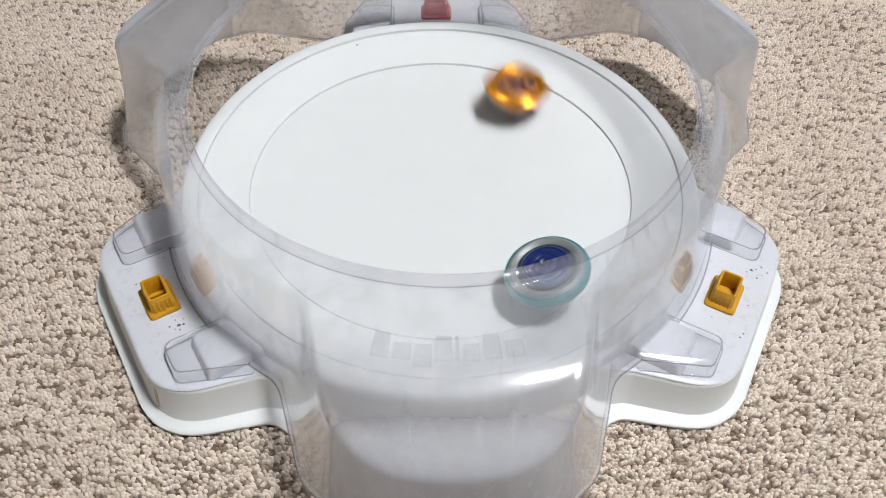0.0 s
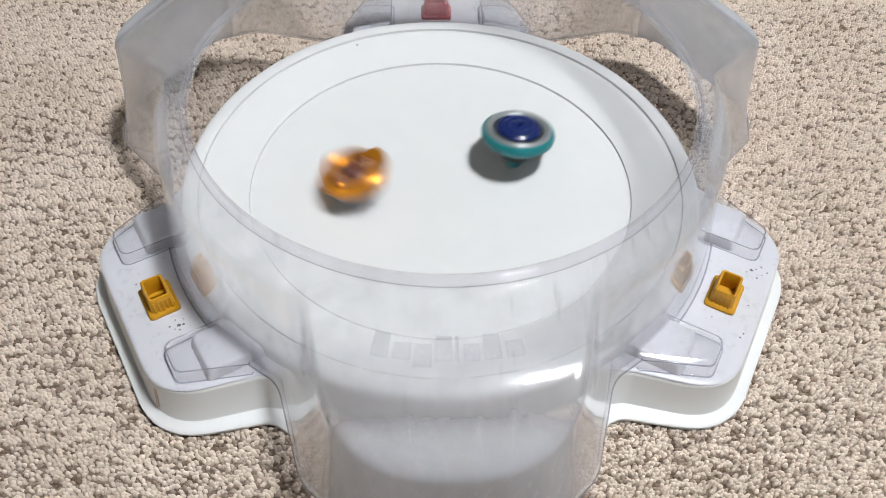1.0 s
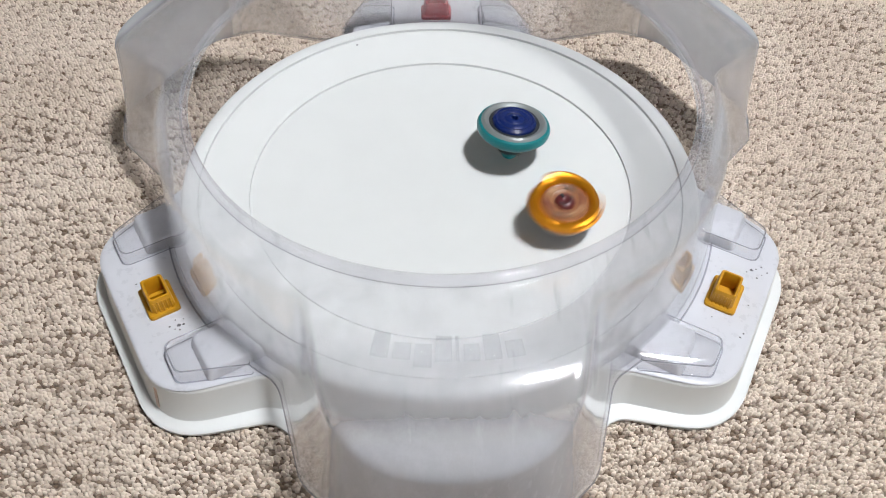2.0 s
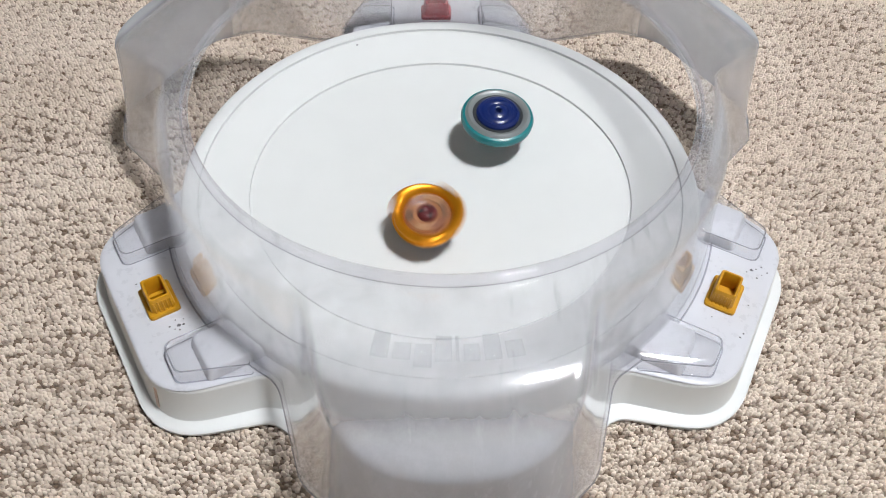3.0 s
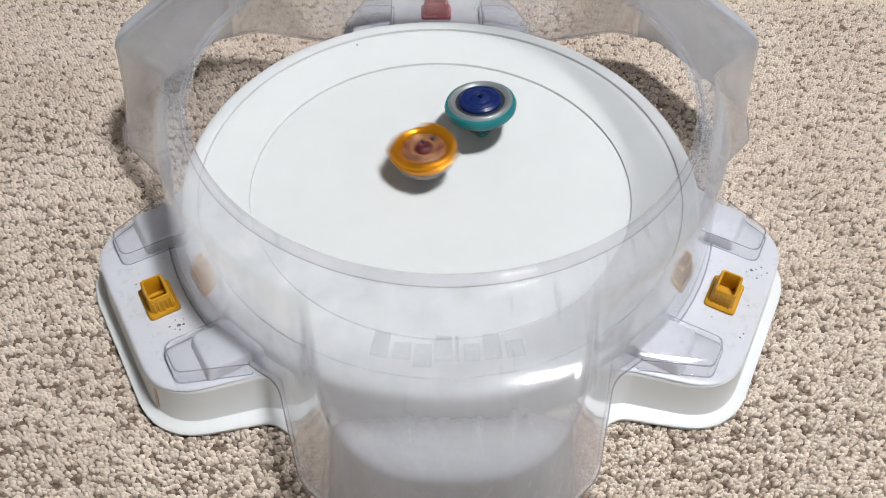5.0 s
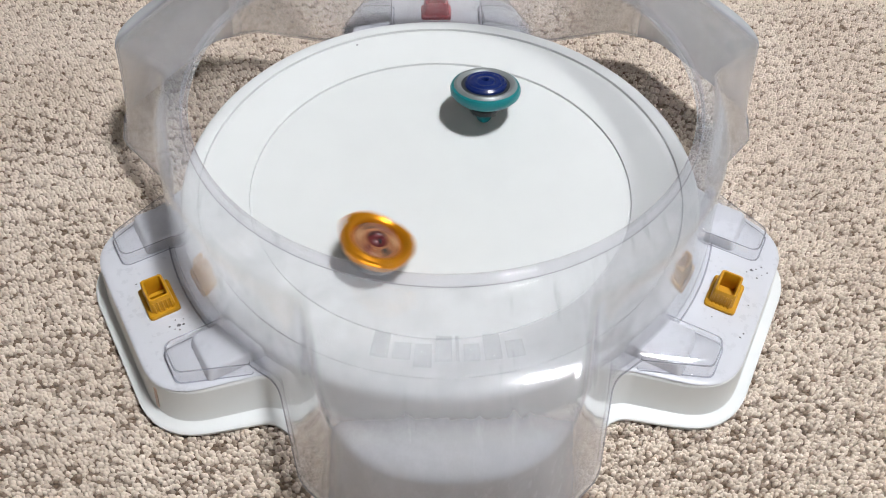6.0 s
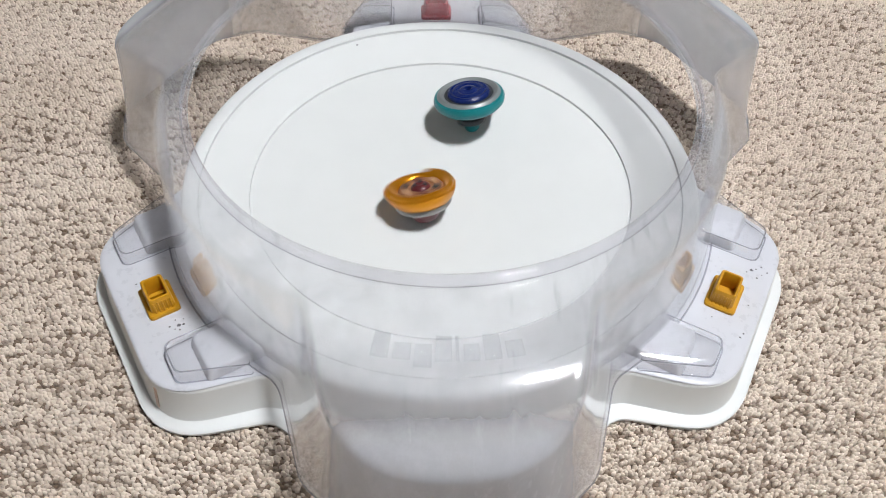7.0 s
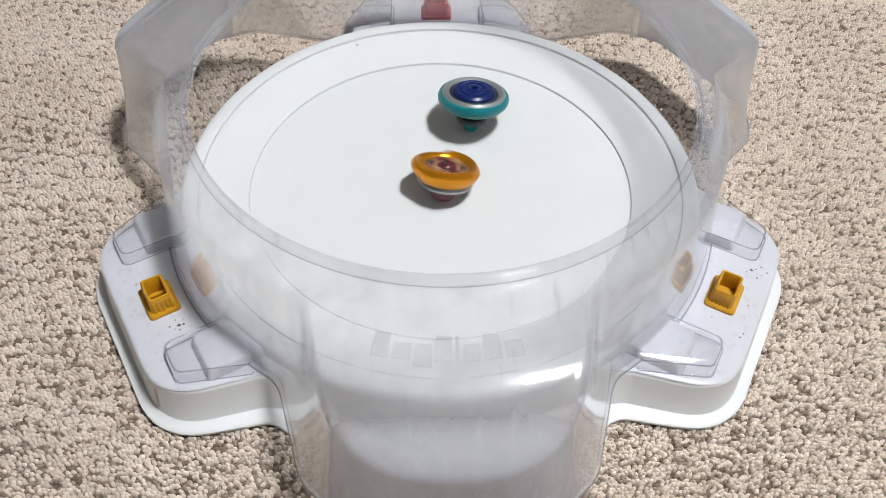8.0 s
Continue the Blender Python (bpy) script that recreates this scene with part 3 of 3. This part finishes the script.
def motions():
    # seconds, tip x and y, lean of the axis in x and y, height of a hop
    blue_rows = [
        (0, 0.0760, -0.1122, -0.3, 0.05, 0), (0.1, 0.0716, -0.1117, -0.3, 0.06, 0), (0.2, 0.0718, -0.0977, -0.32, 0.07, 0), 
        (0.3, 0.0699, -0.0866, -0.33, 0.1, 0), (0.4, 0.0703, -0.0834, -0.33, 0.14, 0), (0.5, 0.0689, -0.0822, -0.3, 0.15, 0), 
        (0.6, 0.0644, -0.0776, -0.25, 0.14, 0), (0.7, 0.0766, -0.0369, -0.15, 0.1, 0), (0.8, 0.0634, -0.0027, -0.05, 0.2, 0), 
        (0.9, 0.0342, -0.0008, 0.1, 0.2, 0), (1, 0.0586, 0.0255, 0.05, 0.15, 0), (1.1, 0.0647, 0.0267, 0.03, 0.18, 0), 
        (1.2, 0.0627, 0.0296, 0.02, 0.2, 0), (1.3, 0.0613, 0.0297, 0.02, 0.2, 0), (1.4, 0.0605, 0.0298, 0.02, 0.2, 0), 
        (1.5, 0.0613, 0.0291, 0.02, 0.2, 0), (1.6, 0.0598, 0.0273, 0.02, 0.2, 0), (1.7, 0.0580, 0.0262, 0.02, 0.2, 0), 
        (2.25, 0.0528, 0.0435, 0.1, -0.01, 0), (2.8, 0.0454, 0.0579, 0.15, -0.11, 0), (2.9, 0.0430, 0.0541, 0.1, -0.11, 0), 
        (3, 0.0435, 0.0515, 0.05, -0.11, 0), (3.1, 0.0423, 0.0509, 0.03, -0.09, 0), (3.2, 0.0417, 0.0503, 0.02, -0.07, 0), 
        (3.3, 0.0415, 0.0500, 0, -0.06, 0), (3.4, 0.0559, 0.0864, 0.15, -0.16, 0), (3.5, 0.0526, 0.0915, 0.15, -0.11, 0), 
        (3.6, 0.0518, 0.0849, 0.1, -0.11, 0), (3.7, 0.0506, 0.0769, 0.05, -0.06, 0), (3.8, 0.0503, 0.0748, 0, -0.03, 0), 
        (3.9, 0.0493, 0.0730, -0.03, -0.01, 0), (4, 0.0470, 0.0705, -0.05, -0.01, 0), (4.1, 0.0452, 0.0656, -0.12, -0.03, 0), 
        (4.2, 0.0386, 0.0627, -0.1, -0.01, 0), (4.3, 0.0440, 0.0663, -0.05, -0.06, 0), (4.4, 0.0348, 0.0584, -0.1, -0.03, 0), 
        (4.5, 0.0357, 0.0568, -0.18, -0.03, 0), (4.6, 0.0339, 0.0526, -0.2, -0.03, 0), (4.7, 0.0327, 0.0510, -0.22, -0.01, 0), 
        (5, 0.0355, 0.0612, -0.1, 0.05, 0), (5.4, 0.0414, 0.0725, -0.02, 0.12, 0), (5.8, 0.0446, 0.0808, 0, 0.15, 0), 
        (5.9, 0.0407, 0.0771, 0, 0.15, 0), (6, 0.0375, 0.0772, 0, 0.15, 0), (6.1, 0.0346, 0.0747, -0.03, 0.15, 0), 
        (6.2, 0.0326, 0.0712, -0.06, 0.14, 0), (6.3, 0.0301, 0.0703, -0.1, 0.13, 0), (6.4, 0.0291, 0.0678, -0.1, 0.13, 0), 
        (6.5, 0.0316, 0.0743, -0.13, 0.13, 0), (6.6, 0.0296, 0.0706, -0.13, 0.15, 0), (6.7, 0.0282, 0.0690, -0.13, 0.17, 0), 
        (6.8, 0.0277, 0.0675, -0.13, 0.18, 0), (6.9, 0.0272, 0.0664, -0.13, 0.2, 0), (7, 0.0277, 0.0664, -0.13, 0.2, 0), 
        (7.1, 0.0263, 0.0665, -0.13, 0.2, 0), (7.2, 0.0263, 0.0665, -0.13, 0.2, 0), (7.3, 0.0263, 0.0671, -0.13, 0.2, 0), 
        (7.4, 0.0268, 0.0671, -0.13, 0.2, 0), (7.5, 0.0259, 0.0676, -0.098, 0.2, 0), (7.6, 0.0262, 0.0675, -0.065, 0.2, 0), 
        (7.7, 0.0253, 0.0675, -0.033, 0.2, 0), (7.8, 0.0251, 0.0668, -0, 0.2, 0), (7.9, 0.0249, 0.0675, 0.04, 0.2, 0), 
        (8, 0.0259, 0.0668, 0.05, 0.2, 0),
    ]
    gold_rows = [
        (0, 0.0635, 0.0848, 0, 0.1, 0), (0.1, 0.0470, 0.1396, 0, 0.1, 0.015), (0.2, 0.0054, 0.1092, 0.2, 0.1, 0.022), 
        (0.3, -0.0526, -0.0168, 0.2, -0.3, 0.025), (0.4, -0.0800, -0.1054, 0.1, -0.5, 0.005), (0.5, -0.0370, -0.1520, 0, -0.4, 0.012), 
        (0.6, 0.0248, -0.1235, 0, -0.4, 0), (0.7, 0.0471, -0.1134, -0.1, -0.4, 0), (0.8, 0.0249, -0.0974, -0.1, -0.3, 0), 
        (0.9, 0.0015, -0.0581, -0.3, -0.15, 0), (1, -0.0584, -0.0092, -0.3, 0.1, 0), (1.1, -0.1288, 0.0141, -0.25, 0.05, 0), 
        (1.2, -0.1634, 0.0463, -0.3, 0.05, 0), (1.3, -0.1644, 0.0380, -0.05, 0.2, 0), (1.4, -0.1249, 0.0277, 0, 0.2, 0.012), 
        (1.5, -0.0613, -0.0238, 0, 0.15, 0), (1.6, 0.0037, -0.0401, 0.25, 0.05, 0), (1.7, 0.0647, -0.0408, 0.35, 0, 0), 
        (1.8, 0.0962, -0.0324, 0.2, -0.1, 0), (1.95, 0.0948, -0.0356, 0, -0.1, 0), (2.15, 0.0605, -0.0610, -0.1, -0.1, 0), 
        (2.3, 0.0084, -0.0776, -0.1, -0.03, 0), (2.45, -0.0375, -0.0599, 0, -0.08, 0), (2.6, -0.0535, -0.0216, 0.1, -0.03, 0), 
        (2.7, -0.0479, -0.0018, 0.1, 0.02, 0), (2.8, -0.0364, 0.0011, 0.05, 0.02, 0), (2.9, -0.0226, -0.0199, 0, -0.13, 0), 
        (3, -0.0112, -0.0450, 0, -0.18, 0), (3.1, -0.0012, -0.0473, 0, -0.18, 0), (3.2, 0.0135, -0.0350, -0.15, -0.03, 0), 
        (3.3, 0.0205, -0.0125, -0.1, 0.02, 0), (3.4, 0.0002, -0.0275, 0, -0.03, 0), (3.5, -0.0270, -0.0472, 0, -0.08, 0), 
        (3.6, -0.0439, -0.0542, 0.05, 0.07, 0), (3.7, -0.0347, -0.0502, 0.05, 0.02, 0), (3.8, -0.0155, -0.0406, 0.1, -0.08, 0), 
        (3.9, 0.0038, -0.0305, -0.05, -0.18, 0), (4, 0.0097, -0.0182, -0.15, -0.18, 0), (4.1, 0.0038, -0.0026, -0.15, -0.08, 0), 
        (4.2, -0.0022, 0.0158, -0.1, 0.02, 0), (4.3, -0.0210, 0.0120, 0, -0.03, 0), (4.4, -0.0330, 0.0012, 0.05, 0.02, 0), 
        (4.5, -0.0321, -0.0028, 0.05, -0.03, 0), (4.6, -0.0226, -0.0098, 0, -0.03, 0), (4.7, -0.0037, -0.0111, 0, 0.02, 0), 
        (4.85, 0.0107, -0.0011, -0.1, -0.08, 0), (5, -0.0105, 0.0177, -0.1, 0.02, 0), (5.1, -0.0368, 0.0047, 0, 0.02, 0), 
        (5.2, -0.0494, -0.0228, 0.1, 0.02, 0), (5.3, -0.0378, -0.0483, 0.15, 0.02, 0), (5.4, -0.0096, -0.0524, 0, -0.03, 0), 
        (5.5, 0.0090, -0.0334, -0.15, 0.02, 0), (5.6, -0.0011, -0.0210, -0.15, 0.12, 0), (5.7, -0.0241, -0.0312, -0.15, 0.22, 0), 
        (5.8, -0.0441, -0.0537, -0.1, 0.22, 0), (5.9, -0.0629, -0.0793, 0.1, 0.22, 0), (6, -0.0554, -0.0796, 0.35, 0.12, 0), 
        (6.1, -0.0344, -0.0687, 0.3, -0.18, 0), (6.2, -0.0111, -0.0498, 0.1, -0.28, 0), (6.3, 0.0044, -0.0266, -0.1, -0.23, 0), 
        (6.4, 0.0120, 0.0002, -0.3, 0.02, 0), (6.5, 0.0105, 0.0201, -0.15, 0, 0), (6.6, -0.0043, 0.0141, 0.35, -0.05, 0), 
        (6.7, 0.0021, 0.0076, 0.25, -0.5, 0), (6.8, 0.0019, -0.0081, -0.1, -0.6, 0), (6.9, -0.0006, -0.0258, -0.5, -0.1, 0), 
        (7, -0.0111, -0.0321, -0.18, 0.4, 0), (7.1, -0.0156, -0.0293, 0.05, 0.3, 0), (7.2, -0.0213, -0.0150, 0.5, 0, 0), 
        (7.3, -0.0151, -0.0010, 0.5, -0.35, 0), (7.4, -0.0060, 0.0129, 0.35, -0.6, 0), (7.5, 0.0105, 0.0161, -0.1, -0.6, 0), 
        (7.6, 0.0209, 0.0133, -0.45, -0.25, 0), (7.7, 0.0224, -0.0060, -0.45, 0.25, 0), (7.8, 0.0039, 0.0073, 0.35, -0.35, 0), 
        (7.9, 0.0068, -0.0079, -0.2, 0.25, 0), (8, 0.0004, -0.0098, 0.15, 0.42, 0),
    ]
    walk(blue_top, spin_rows(blue_rows, 80.0, 70.0))
    walk(gold_top, spin_rows(gold_rows, -86.0, -42.0))


build_room()
build_carpet()
build_arena()
blue_top = build_blue_top()
gold_top = build_gold_top()
motions()
